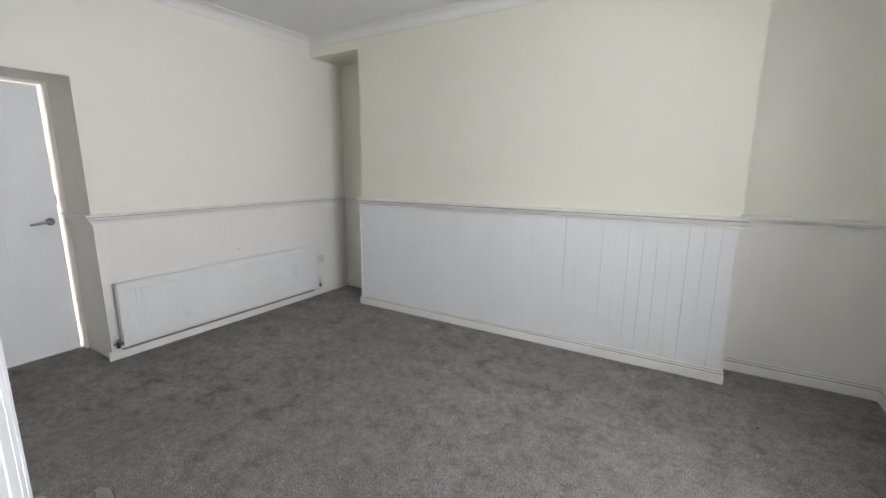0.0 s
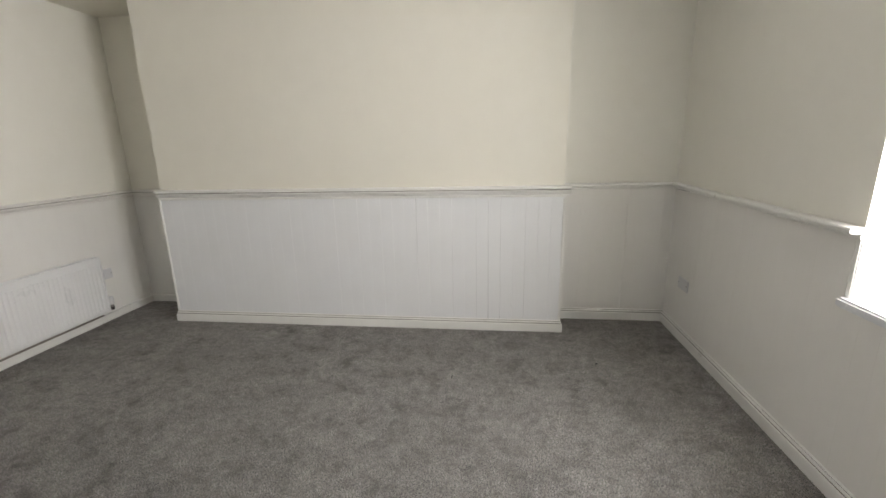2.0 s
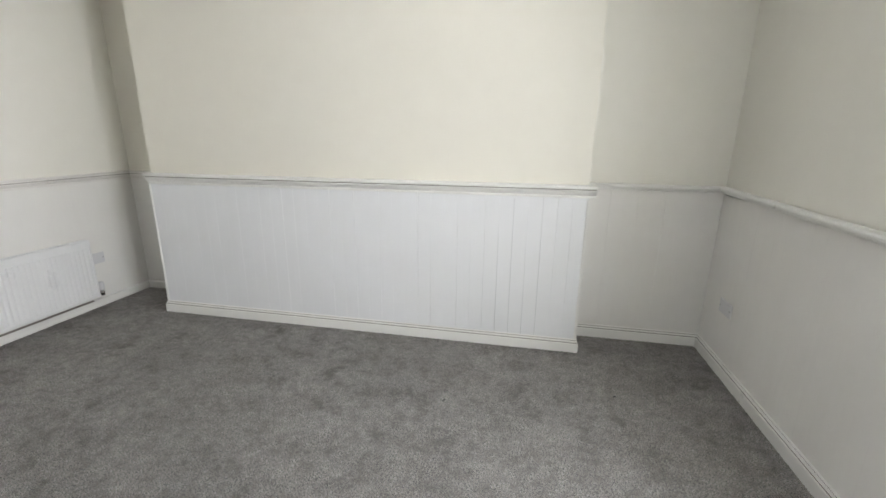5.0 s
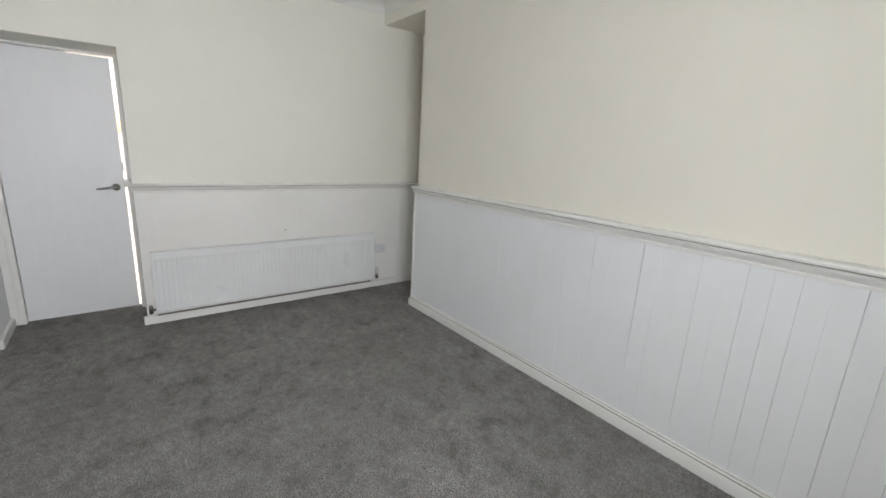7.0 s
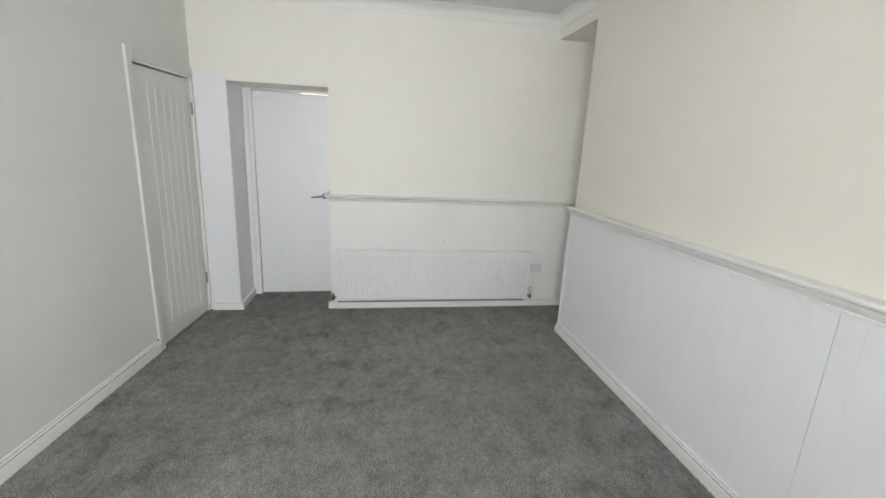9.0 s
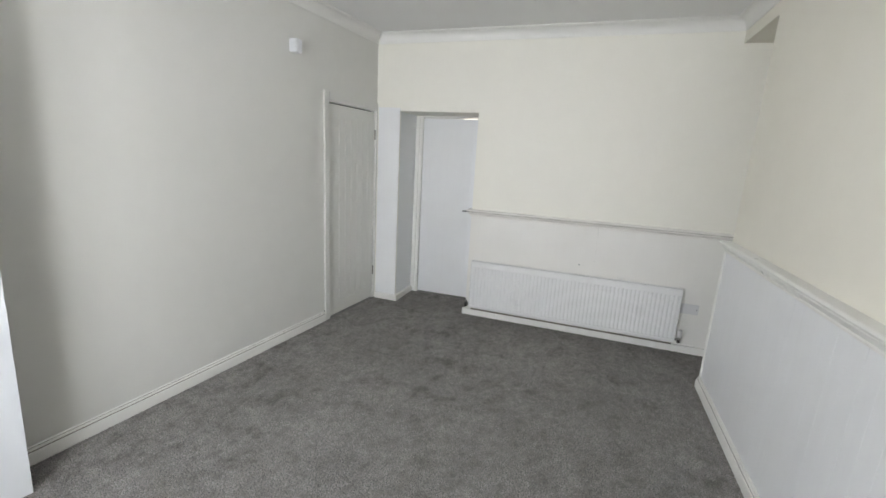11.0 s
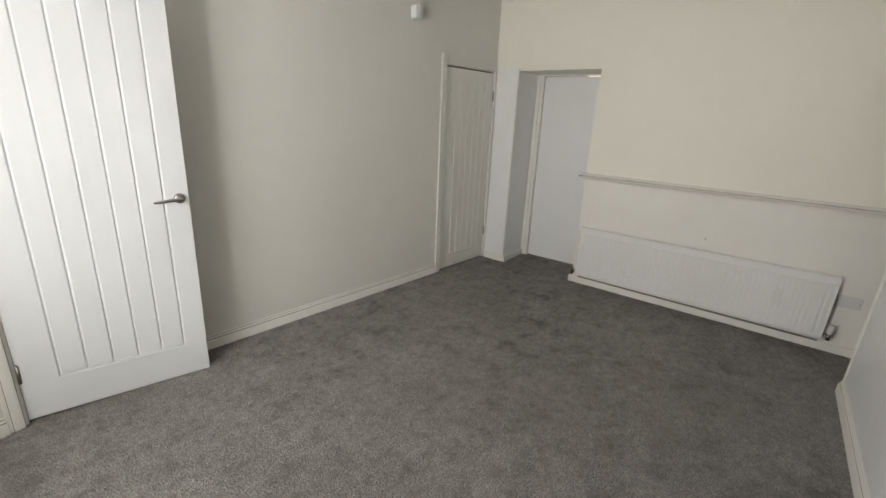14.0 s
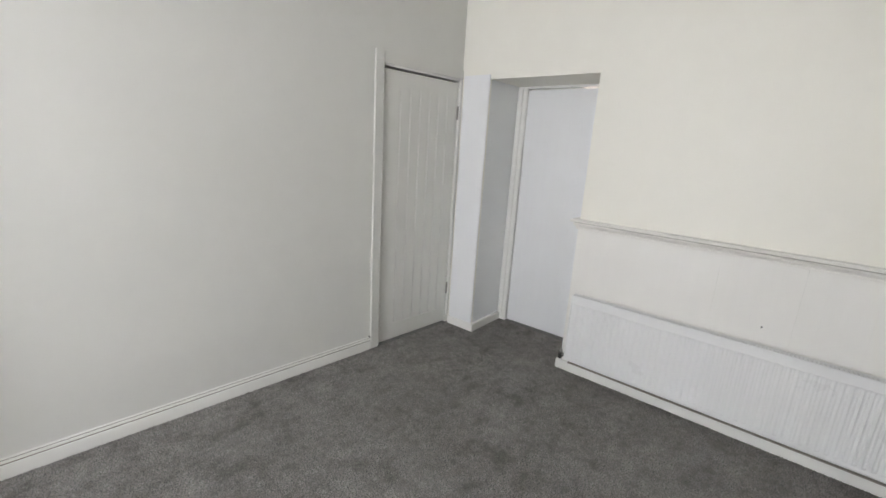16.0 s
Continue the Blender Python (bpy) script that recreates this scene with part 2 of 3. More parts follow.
def set_in(m, ob):
    ob.matrix_world = m @ ob.matrix_world
    return ob


def structure(name, bm, mat, label, category):
    return tagged(part(name, bm, mat), label, category, kind="structure")


structure("floor", box(-3.93, XE + 0.03, -0.06, YL + 0.05, -0.08, 0.0), CARPET, "grey twist-pile carpet with darker trodden patches", "carpet")
structure("ceiling", box(-4.05, 1.75, -1.55, 4.05, ZC, ZC + 0.15), CEILING, "plain white painted plaster ceiling", "ceiling")

bm = bmesh.new()
box_into(bm, DOOR_X1 + 0.03, XE + 0.5, YS - 0.12, YS, 0, ZC)
box_into(bm, DOOR_X0 - 0.03, DOOR_X1 + 0.03, YS - 0.12, YS, DOOR_Z + 0.03, ZC)
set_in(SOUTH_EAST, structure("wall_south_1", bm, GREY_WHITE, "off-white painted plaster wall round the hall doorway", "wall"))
bm = bmesh.new()
box_into(bm, CUP_X1, DOOR_X0 - 0.04, YS - 0.12, YS, 0, ZC)
box_into(bm, CUP_X0, CUP_X1, YS - 0.12, YS, CUP_Z, ZC)
box_into(bm, XW - 0.4, CUP_X0, YS - 0.12, YS, 0, ZC)
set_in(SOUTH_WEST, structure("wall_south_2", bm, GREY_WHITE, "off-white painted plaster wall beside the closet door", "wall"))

bm = bmesh.new()
box_into(bm, XW - 0.533, XW, YS - 0.08, REC_Y0 - 0.012, 0, ZC)
box_into(bm, XW - 0.012, XW, REC_Y0 - 0.012, REC_Y0, 0, REC_Z)
box_into(bm, XW - 0.533, XW, REC_Y0 - 0.012, REC_Y0, REC_Z, ZC)
box_into(bm, XW - 0.533, XW, REC_Y0, REC_Y1, REC_Z, ZC)
box_into(bm, XW - 0.533, XW, REC_Y1, YL + 0.3, 0, ZC)
structure("wall_west", bm, OFF_WHITE, "warm white painted plaster wall with deep door recess", "wall")

bm = bmesh.new()
box_into(bm, BX0, BX1, YB, YL + 0.3, 0, ZC)
box_into(bm, XW, BX0, YB, YL + 0.3, 2.463, ZC)
box_into(bm, XW, BX0, YL, YL + 0.3, 0, 2.463)
structure("wall_north_1", bm, CREAM, "cream painted chimney breast wall between two alcoves", "wall")
structure("wall_north_2", box(BX1, XE + 0.6, YR, YL + 0.3, 0, ZC), OFF_WHITE, "warm white painted wall at the back of the alcove", "wall")

bm = bmesh.new()
box_into(bm, XE, XE + 0.6, WIN_Y1, YR, 0, ZC)
box_into(bm, XE, XE + 0.6, 0.1, WIN_Y0, 0, ZC)
box_into(bm, XE, XE + 0.6, WIN_Y0, WIN_Y1, 0, WIN_Z0 - 0.04)
box_into(bm, XE, XE + 0.6, WIN_Y0, WIN_Y1, WIN_Z1, ZC)
structure("wall_east", bm, OFF_WHITE, "off-white painted thick wall with deep window reveal", "wall")

structure("trim_12", box(XW, XW + 0.012, 0.285, REC_Y0, 0.062, 1.97, 0.003), BOARD, "white painted facing board on the narrow pier", "facing board")
structure("wall_reveal", box(XW - 0.533, XW - 0.012, REC_Y0 - 0.012, REC_Y0 + 0.001, 0, REC_Z), REVEAL, "smooth white painted side of the door recess", "wall")

# hall behind the door and closet behind the second one
bm = bmesh.new()
box_into(bm, -0.9, -0.8, -1.4, 0.0, 0, ZC)
box_into(bm, 0.8, 0.9, -1.4, 0.1, 0, ZC)
box_into(bm, -0.9, 0.9, -1.5, -1.4, 0, ZC)
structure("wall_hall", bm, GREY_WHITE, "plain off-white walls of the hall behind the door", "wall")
structure("floor_hall", box(-0.8, 0.8, -1.4, -0.06, -0.08, -0.004), CARPET, "grey carpet in the hall behind the door", "carpet")
bm = bmesh.new()
box_into(bm, -3.6, -3.5, -0.5, YS - 0.08, 0, ZC)
box_into(bm, -2.6, -2.5, -0.5, YS - 0.16, 0, ZC)
box_into(bm, -3.6, -2.5, -0.6, -0.5, 0, ZC)
structure("wall_closet", bm, GREY_WHITE, "plain walls of the closet behind the narrow door", "wall")
structure("floor_closet", box(-3.5, -2.6, -0.5, -0.06, -0.08, -0.004), CARPET, "grey carpet on the closet floor", "carpet")
# made-up ground, pale under the sun so the back door's gap looks bright
structure("ground", box(-300, 300, -300, 300, -0.32, -0.16), PALE_GROUND, "added pale ground outside that brightens the door gap", "ground")

# cove round the ceiling
bm = bmesh.new()
run(bm, CURVE, (XW, YS + 0.009), (XW, YB), (1, 0), (-1, -1))
structure("trim_1", bm, COVE, "white plaster cove along the ceiling edge", "cornice")
bm = bmesh.new()
run(bm, CURVE, (XW, YB), (BX1, YB), (0, -1), (-1, 1))
run(bm, CURVE, (BX1, YB), (BX1, YR), (1, 0), (1, -1))
run(bm, CURVE, (BX1, YR), (XE, YR), (0, -1), (-1, -1))
structure("trim_2", bm, COVE, "white plaster cove over the chimney breast", "cornice")
bm = bmesh.new()
run(bm, CURVE, (XE, YR), (XE, 0.215), (-1, 0), (-1, -1))
structure("trim_3", bm, COVE, "white plaster cove over the window wall", "cornice")
bm = bmesh.new()
run(bm, CURVE, (XE + 0.02, YS), (-0.34, YS), (0, 1), (-1, 0))
set_in(SOUTH_EAST, structure("trim_4", bm, COVE, "white plaster cove over the hall door", "cornice"))
bm = bmesh.new()
run(bm, CURVE, (-0.34, YS), (XW, YS), (0, 1), (0, -1))
set_in(SOUTH_WEST, structure("trim_11", bm, COVE, "white plaster cove over the closet door wall", "cornice"))

# baseboards
bm = bmesh.new()
run(bm, SKIRT, (CUP_X1 + 0.072, YS), (DOOR_X0 - 0.05, YS), (0, 1))
moulding = set_in(SOUTH_WEST, structure("baseboard_1", bm, GLOSS, "white moulded skirting board along the door wall", "skirting board"))
bm = bmesh.new()
for g in SKIRT_GROOVES:
    run(bm, g, (CUP_X1 + 0.072, YS), (DOOR_X0 - 0.05, YS), (0, 1))
part("groove_dust_shade", bm, DUST_SHADE, moulding, "dust and painted shade in the grooves")
bm = bmesh.new()
run(bm, SKIRT, (DOOR_X1 + 0.070, YS), (XE + 0.012, YS), (0, 1), (0, -1))
moulding = set_in(SOUTH_EAST, structure("baseboard_2", bm, GLOSS, "white moulded skirting board below the light switch", "skirting board"))
bm = bmesh.new()
for g in SKIRT_GROOVES:
    run(bm, g, (DOOR_X1 + 0.070, YS), (XE + 0.012, YS), (0, 1), (0, -1))
part("groove_dust_shade", bm, DUST_SHADE, moulding, "dust and painted shade in the grooves")
bm = bmesh.new()
run(bm, SKIRT, (XE - 0.008, 0.215), (XE - 0.008, YR - 0.008), (-1, 0), (-1, -1))
moulding = structure("baseboard_3", bm, GLOSS, "white moulded skirting board under the window", "skirting board")
bm = bmesh.new()
for g in SKIRT_GROOVES:
    run(bm, g, (XE - 0.008, 0.215), (XE - 0.008, YR - 0.008), (-1, 0), (-1, -1))
part("groove_dust_shade", bm, DUST_SHADE, moulding, "dust and painted shade in the grooves")
bm = bmesh.new()
run(bm, SKIRT, (BX1 + 0.008, YR - 0.008), (XE - 0.008, YR - 0.008), (0, -1), (0, -1))
moulding = structure("baseboard_4", bm, GLOSS, "white moulded skirting board in the shallow alcove", "skirting board")
bm = bmesh.new()
for g in SKIRT_GROOVES:
    run(bm, g, (BX1 + 0.008, YR - 0.008), (XE - 0.008, YR - 0.008), (0, -1), (0, -1))
part("groove_dust_shade", bm, DUST_SHADE, moulding, "dust and painted shade in the grooves")
bm = bmesh.new()
run(bm, SKIRT, (BX0 - 0.006, YB - 0.022), (BX1 + 0.005, YB - 0.022), (0, -1), (1, 1))
run(bm, SKIRT, (BX1 + 0.005, YB - 0.022), (BX1 + 0.005, YR - 0.025), (1, 0), (1, 0))
run(bm, SKIRT, (BX0 - 0.006, YL - 0.01), (BX0 - 0.006, YB - 0.022), (-1, 0), (0, 1))
moulding = structure("baseboard_5", bm, GLOSS, "white moulded skirting board round the chimney breast", "skirting board")
bm = bmesh.new()
for g in SKIRT_GROOVES:
    run(bm, g, (BX0 - 0.006, YB - 0.022), (BX1 + 0.005, YB - 0.022), (0, -1), (1, 1))
for g in SKIRT_GROOVES:
    run(bm, g, (BX1 + 0.005, YB - 0.022), (BX1 + 0.005, YR - 0.025), (1, 0), (1, 0))
for g in SKIRT_GROOVES:
    run(bm, g, (BX0 - 0.006, YL - 0.01), (BX0 - 0.006, YB - 0.022), (-1, 0), (0, 1))
part("groove_dust_shade", bm, DUST_SHADE, moulding, "dust and painted shade in the grooves")
bm = bmesh.new()
run(bm, PLAIN_SKIRT, (XW + 0.01, REC_Y1 - 0.024), (XW + 0.01, YL), (1, 0), (0, -1))
run(bm, PLAIN_SKIRT, (XW, YL - 0.01), (BX0 - 0.026, YL - 0.01), (0, -1), (0, 0))
moulding = structure("baseboard_6", bm, GLOSS, "plain white skirting board under the radiator", "skirting board")
# dark strip on the ledge: dust plus painted shade under the radiator
bm = bmesh.new()
run(bm, [(0.001, 0.0600), (0.0206, 0.0600), (0.0206, 0.0632), (0.016, 0.0655), (0.001, 0.068)], (XW + 0.01, 1.366), (XW + 0.01, 3.164), (1, 0))
part("ledge_dust_shade", bm, DUST_SHADE, moulding, "dust and painted shade on the ledge")
bm = bmesh.new()
run(bm, PLAIN_SKIRT, (XW, YS + 0.022), (XW, REC_Y0), (1, 0), (0, 1))
run(bm, PLAIN_SKIRT, (XW, REC_Y0), (XW - 0.395, REC_Y0), (0, 1), (1, 0))
structure("baseboard_7", bm, GLOSS, "plain white skirting board round the narrow pier", "skirting board")

# dado rails
bm = bmesh.new()
run(bm, RAIL, (XW + 0.008, REC_Y1 - 0.002), (XW + 0.008, YL), (1, 0), (1, -1))
run(bm, RAIL, (XW - 0.395, REC_Y1), (XW + 0.008, REC_Y1), (0, -1), (0, 1))
run(bm, RAIL, (XW, YL - 0.008), (BX0 + 0.001, YL - 0.008), (0, -1), (-1, 0))
moulding = structure("trim_5", bm, WARM_GLOSS, "white moulded dado rail on the radiator wall", "dado rail")
bm = bmesh.new()
for g in RAIL_GROOVES:
    run(bm, g, (XW + 0.008, REC_Y1 - 0.002), (XW + 0.008, YL), (1, 0), (1, -1))
for g in RAIL_GROOVES:
    run(bm, g, (XW - 0.395, REC_Y1), (XW + 0.008, REC_Y1), (0, -1), (0, 1))
for g in RAIL_GROOVES:
    run(bm, g, (XW, YL - 0.008), (BX0 + 0.001, YL - 0.008), (0, -1), (-1, 0))
part("groove_dust_shade", bm, DUST_SHADE, moulding, "dust and painted shade in the grooves")
bm = bmesh.new()
LEDGE = [(-0.002, 1.047), (0.009, 1.047), (0.012, 1.055), (0.009, 1.066), (0.046, 1.067), (0.050, 1.071), (0.051, 1.081), (0.047, 1.088), (-0.002, 1.090)]
run(bm, LEDGE, (BX1 + 0.004, YR - 0.008), (XE - 0.008, YR - 0.008), (0, -1), (0, -1))
run(bm, LEDGE, (XE - 0.008, YR - 0.008), (XE - 0.008, WIN_Y1 - 0.012), (-1, 0), (-1, 0), 0.027)
structure("trim_6", bm, GLOSS, "white moulded dado rail between alcove and window", "dado rail")
bm = bmesh.new()
CAP = [(-0.03, 1.010), (0.024, 1.010), (0.027, 1.020), (0.025, 1.026), (0.030, 1.030), (0.044, 1.046), (0.049, 1.056), (0.047, 1.060), (0.038, 1.061), (0.038, 1.066), (0.062, 1.067), (0.066, 1.076), (0.062, 1.084), (0.056, 1.087), (-0.03, 1.088)]
RETURN = [(d * 0.5 if d > 0 else d, z) for d, z in CAP]
run(bm, CAP, (BX0 - 0.011, YB - 0.004), (BX1 + 0.041, YB - 0.004), (0, -1), (0, 0), -0.010)
run(bm, RETURN, (BX1, YB - 0.010), (BX1, YR - 0.01), (1, 0))
moulding = structure("trim_7", bm, GLOSS, "white moulded ledge capping the chimney breast panelling", "dado rail")
bm = bmesh.new()
for g in CAP_GROOVES:
    run(bm, g, (BX0 - 0.010, YB - 0.004), (BX1 + 0.040, YB - 0.004), (0, -1), (0, 0), -0.010)
part("groove_dust_shade", bm, DUST_SHADE, moulding, "dust and painted shade in the grooves")


# ---- tongue and groove panelling ----
def panelling(name, label, a, b, out, z0, z1, pitch=0.0885, depth=0.012, seed=1, open_joints={}, paint=BOARD):
    """Boards side by side from a to b in plan, each with chamfered long edges."""
    rng = random.Random(seed)
    a, b, out = Vector((*a, 0)), Vector((*b, 0)), Vector((*out, 0))
    along, length = (b - a).normalized(), (b - a).length
    base = new(name)
    tagged(base, label, "wall panelling", kind="structure")
    base.location = a
    back = bmesh.new()
    run(back, [(0.0005, z0), (0.003, z0), (0.003, z1), (0.0005, z1)], (0, 0), (along * length).to_2d(), out.to_2d())
    part("backing", back, DARK, base)
    n = max(1, round(length / pitch))
    w = length / n
    shared = {}
    for i in range(n):
        if i in open_joints:
            gap = open_joints[i]
        else:
            gap = rng.choice(((0.0, 0.0), (0.0, 0.0), (0.0, 0.0002), (0.0002, 0.0)))
        if gap not in shared:
            c = 0.0010 if max(gap) > 0.0008 else 0.00025
            bm = bmesh.new()
            ends = []
            for z, g in ((z0 + 0.001, gap[0]), (z1 - 0.001, gap[1])):
                rim = [(g, 0.003), (g, depth - c), (g + c * 0.7, depth), (w - c * 0.7, depth), (w, depth - c), (w, 0.003)]
                ends.append([bm.verts.new(along * u + out * d + Vector((0, 0, z))) for u, d in rim])
            lo, hi = ends
            for k in range(6):
                bm.faces.new((lo[k], lo[(k + 1) % 6], hi[(k + 1) % 6], hi[k]))
            bm.faces.new(lo[::-1])
            bm.faces.new(hi)
            bmesh.ops.recalc_face_normals(bm, faces=bm.faces)
            me = bpy.data.meshes.new("board")
            bm.to_mesh(me)
            bm.free()
            me.materials.append(paint)
            shared[gap] = me
        ob = new("board", shared[gap])
        ob.parent = base
        ob.location = along * (w * i) + out * rng.uniform(-0.00015, 0.00015)
    return base


panelling("wainscot_1", "white painted tongue-and-groove boards on the chimney breast", (BX0 - 0.008, YB - 0.010), (BX1 + 0.004, YB - 0.010), (0, -1), 0.0, 1.03, seed=4, open_joints={12: (0.0, 0.0009), 16: (0.0009, 0.0013), 18: (0.0013, 0.0009), 20: (0.0009, 0.0009), 23: (0.0009, 0.0029), 24: (0.0013, 0.0), 26: (0.0017, 0.0010), 27: (0.0007, 0.0), 28: (0.0010, 0.0009), 29: (0.0018, 0.0004), 30: (0.0010, 0.0008), 31: (0.0009, 0.0), 32: (0.0013, 0.0009), 33: (0.0, 0.0010), 34: (0.0010, 0.0007)})
panelling("wainscot_2", "white painted boards on the side of the breast", (BX1 - 0.006, YB - 0.012), (BX1 - 0.006, YR), (1, 0), 0.0, 1.03, seed=5)
panelling("wainscot_3", "white painted boards low in the shallow alcove", (BX1 + 0.008, YR), (XE - 0.001, YR), (0, -1), 0.0, 1.055, depth=0.009, seed=6, open_joints={2: (0.0006, 0.0008), 6: (0.0005, 0.0007)}, paint=CREAM_BOARD)
panelling("wainscot_4", "white painted boards below the rail by the window", (XE, YR - 0.010), (XE, WIN_Y1 + 0.015), (-1, 0), 0.0, 1.040, depth=0.009, seed=7, paint=CREAM_BOARD)
panelling("wainscot_5", "white painted boards below the window sill", (XE, WIN_Y1 + 0.015), (XE, WIN_Y0 - 0.02), (-1, 0), 0.0, WIN_Z0 - 0.045, depth=0.009, seed=8, open_joints={2: (0.0, 0.0004), 5: (0.0003, 0.0)}, paint=CREAM_BOARD)
panelling("wainscot_6", "white painted boards behind the radiator", (XW, REC_Y1), (XW, YL), (1, 0), 0.0, 1.0, depth=0.010, seed=9, open_joints={9: (0.0, 0.0005), 13: (0.0, 0.0005)}, paint=CREAM_BOARD)
panelling("wainscot_7", "white painted boards low in the deep alcove", (XW + 0.001, YL), (BX0 - 0.002, YL), (0, -1), 0.0, 1.0, depth=0.010, seed=10, paint=CREAM_BOARD)
panelling("wainscot_8", "white painted boards on the side of the deep alcove", (BX0 + 0.002, YL), (BX0 + 0.002, YB - 0.012), (-1, 0), 0.0, 1.03, seed=11)

# corner bead on the breast panelling
for x, s in ((BX1 + 0.006, 1), (BX0 - 0.004, -1)):
    bm = box(x - 0.012, x + 0.006, YB - 0.030, YB - 0.010, 0.09, 1.012, 0.004)
    structure("trim_8" if s > 0 else "trim_9", bm, GLOSS, "white corner bead on the breast panelling", "corner bead")


# ---- doors ----
def leaf_mesh(side, width, height, grooves, z_low, z_high, thick=0.040, cut=0.008, half=0.0075):
    """A moulded door leaf: vertical V grooves that end in one cross groove at the foot. From the hinge it runs along side * x, its face looks to +y."""
    us = sorted({0.0, width, *(g + o for g in grooves for o in (-half, 0.0, half))})
    zs = [0.0, z_low - half, z_low, z_low + half, z_high, z_high + 0.012, height]
    bm = bmesh.new()
    first, last = grooves[0], grooves[-1]
    at = {}
    for i, u in enumerate(us):
        for j, z in enumerate(zs):
            deep = 0.0
            if any(abs(u - g) < 1e-6 for g in grooves) and z_low - 1e-6 <= z <= z_high + 1e-6:
                deep = cut
            if abs(z - z_low) < 1e-6 and first - 1e-6 <= u <= last + 1e-6:
                deep = cut
            at[i, j] = bm.verts.new((side * u, -deep, z))
    for i in range(len(us) - 1):
        for j in range(len(zs) - 1):
            bm.faces.new((at[i, j], at[i + 1, j], at[i + 1, j + 1], at[i, j + 1]))
    back = [bm.verts.new((side * u, -thick, z)) for u, z in ((0, 0), (width, 0), (width, height), (0, height))]
    bm.faces.new(back)
    n, k = len(us) - 1, len(zs) - 1
    bm.faces.new([at[i, 0] for i in range(n + 1)] + [back[1], back[0]])
    bm.faces.new([at[i, k] for i in range(n + 1)] + [back[2], back[3]])
    bm.faces.new([at[0, j] for j in range(k + 1)] + [back[3], back[0]])
    bm.faces.new([at[n, j] for j in range(k + 1)] + [back[2], back[1]])
    return bm


def lever(parent, u, z, toward, face=0.0):
    """A lever handle on a round rose; toward: -1 points to smaller u."""
    handle = part("handle", tube([(u, face, z), (u, face + 0.004, z), (u, face + 0.010, z)], [0.027, 0.027, 0.024], 24), CHROME, parent, "satin chrome lever handle", True)
    part("neck", tube([(u, face + 0.008, z), (u, face + 0.046, z)], 0.0095, 14), CHROME, handle, smooth=True)
    arm = [(u - toward * 0.010, face + 0.046, z), (u, face + 0.048, z), (u + toward * 0.035, face + 0.049, z + 0.001), (u + toward * 0.075, face + 0.047, z - 0.005), (u + toward * 0.112, face + 0.043, z - 0.009), (u + toward * 0.122, face + 0.041, z - 0.009)]
    part("lever", tube(arm, [0.0085, 0.0105, 0.0095, 0.0082, 0.0074, 0.004], 14), CHROME, handle, smooth=True)
    return handle


def hinge(parent, z, u=0.0, y=0.004):
    h = part("hinge", tube([(u - 0.006, y, z - 0.048), (u - 0.006, y, z + 0.048)], 0.0058, 12), STEEL, parent, "dull steel butt hinge", True)
    part("hinge_plate", box(u - 0.004, u + 0.006, y - 0.006, y + 0.001, z - 0.047, z + 0.047), STEEL, h)
    return h


# entry door, a little ajar
door = thing("door_1", "white moulded plank door standing slightly ajar", "door", Matrix.Translation((0.288, 0.075, 0.020)) @ Matrix.Rotation(radians(-11.44), 4, "Z") @ Matrix.Rotation(radians(-1.2), 4, "Y"), kind="structure")
GROOVES = [0.146 + 0.1068 * k for k in range(6)]
part("leaf", leaf_mesh(-1, 0.792, 2.054, GROOVES, 0.193, 1.963), DOOR, door)
lever(door, -0.750, 1.038, 1)
hinge(door, 1.865, 0.0)
hinge(door, 0.253, 0.0)

# its lining and architrave
frame_1 = thing("door_frame", "white painted door lining with moulded architrave", "door frame", LEAN, kind="structure")
ARCH = 0.016
part("jamb", box(DOOR_X1 - 0.004, DOOR_X1 + 0.028, YS - 0.124, YS + 0.003, 0, DOOR_Z, 0.002), GLOSS, frame_1)
part("jamb", box(DOOR_X0 - 0.028, DOOR_X0 + 0.004, YS - 0.124, YS + 0.003, 0, DOOR_Z, 0.002), GLOSS, frame_1)
part("head", box(DOOR_X0 - 0.028, DOOR_X1 + 0.028, YS - 0.124, YS + 0.003, DOOR_Z, DOOR_Z + 0.028, 0.002), GLOSS, frame_1)
for x0, x1 in ((DOOR_X1 + 0.006, DOOR_X1 + 0.072), (DOOR_X0 - 0.040, DOOR_X0 - 0.006)):
    bm = box(x0, x1, YS - 0.002, YS + ARCH, 0, DOOR_Z + 0.074, 0.005)
    box_into(bm, x0 + 0.009, x1 - 0.018, YS + ARCH - 0.004, YS + ARCH + 0.005, 0, DOOR_Z + 0.03, 0.003)
    arch = part("architrave", bm, GLOSS, frame_1)
    for x in (x0 + 0.007, x1 - 0.017):
        part("groove_dust_shade", box(x - 0.0012, x + 0.0012, YS + ARCH - 0.001, YS + ARCH + 0.0012, 0.002, DOOR_Z + 0.03), DUST_SHADE, arch, "grey dust lying in the moulding")
part("architrave", box(DOOR_X0 - 0.006, DOOR_X1 + 0.006, YS - 0.002, YS + 0.012, DOOR_Z + 0.004, DOOR_Z + 0.070, 0.004), GLOSS, frame_1)

# narrow closet door in the corner
door = thing("door_2", "closed white moulded plank closet door in the corner", "door", SOUTH_WEST @ pose(CUP_X0 + 0.006, YS - 0.010, 0.012, 0, 0, 0), kind="structure")
part("leaf", leaf_mesh(1, 0.680, 1.906, [0.106 + 0.088 * k for k in range(6)], 0.125, 1.800, cut=0.006, half=0.006), AGED, door)
hinge(door, 1.693, 0.0, 0.012)
hinge(door, 0.298, 0.0, 0.012)
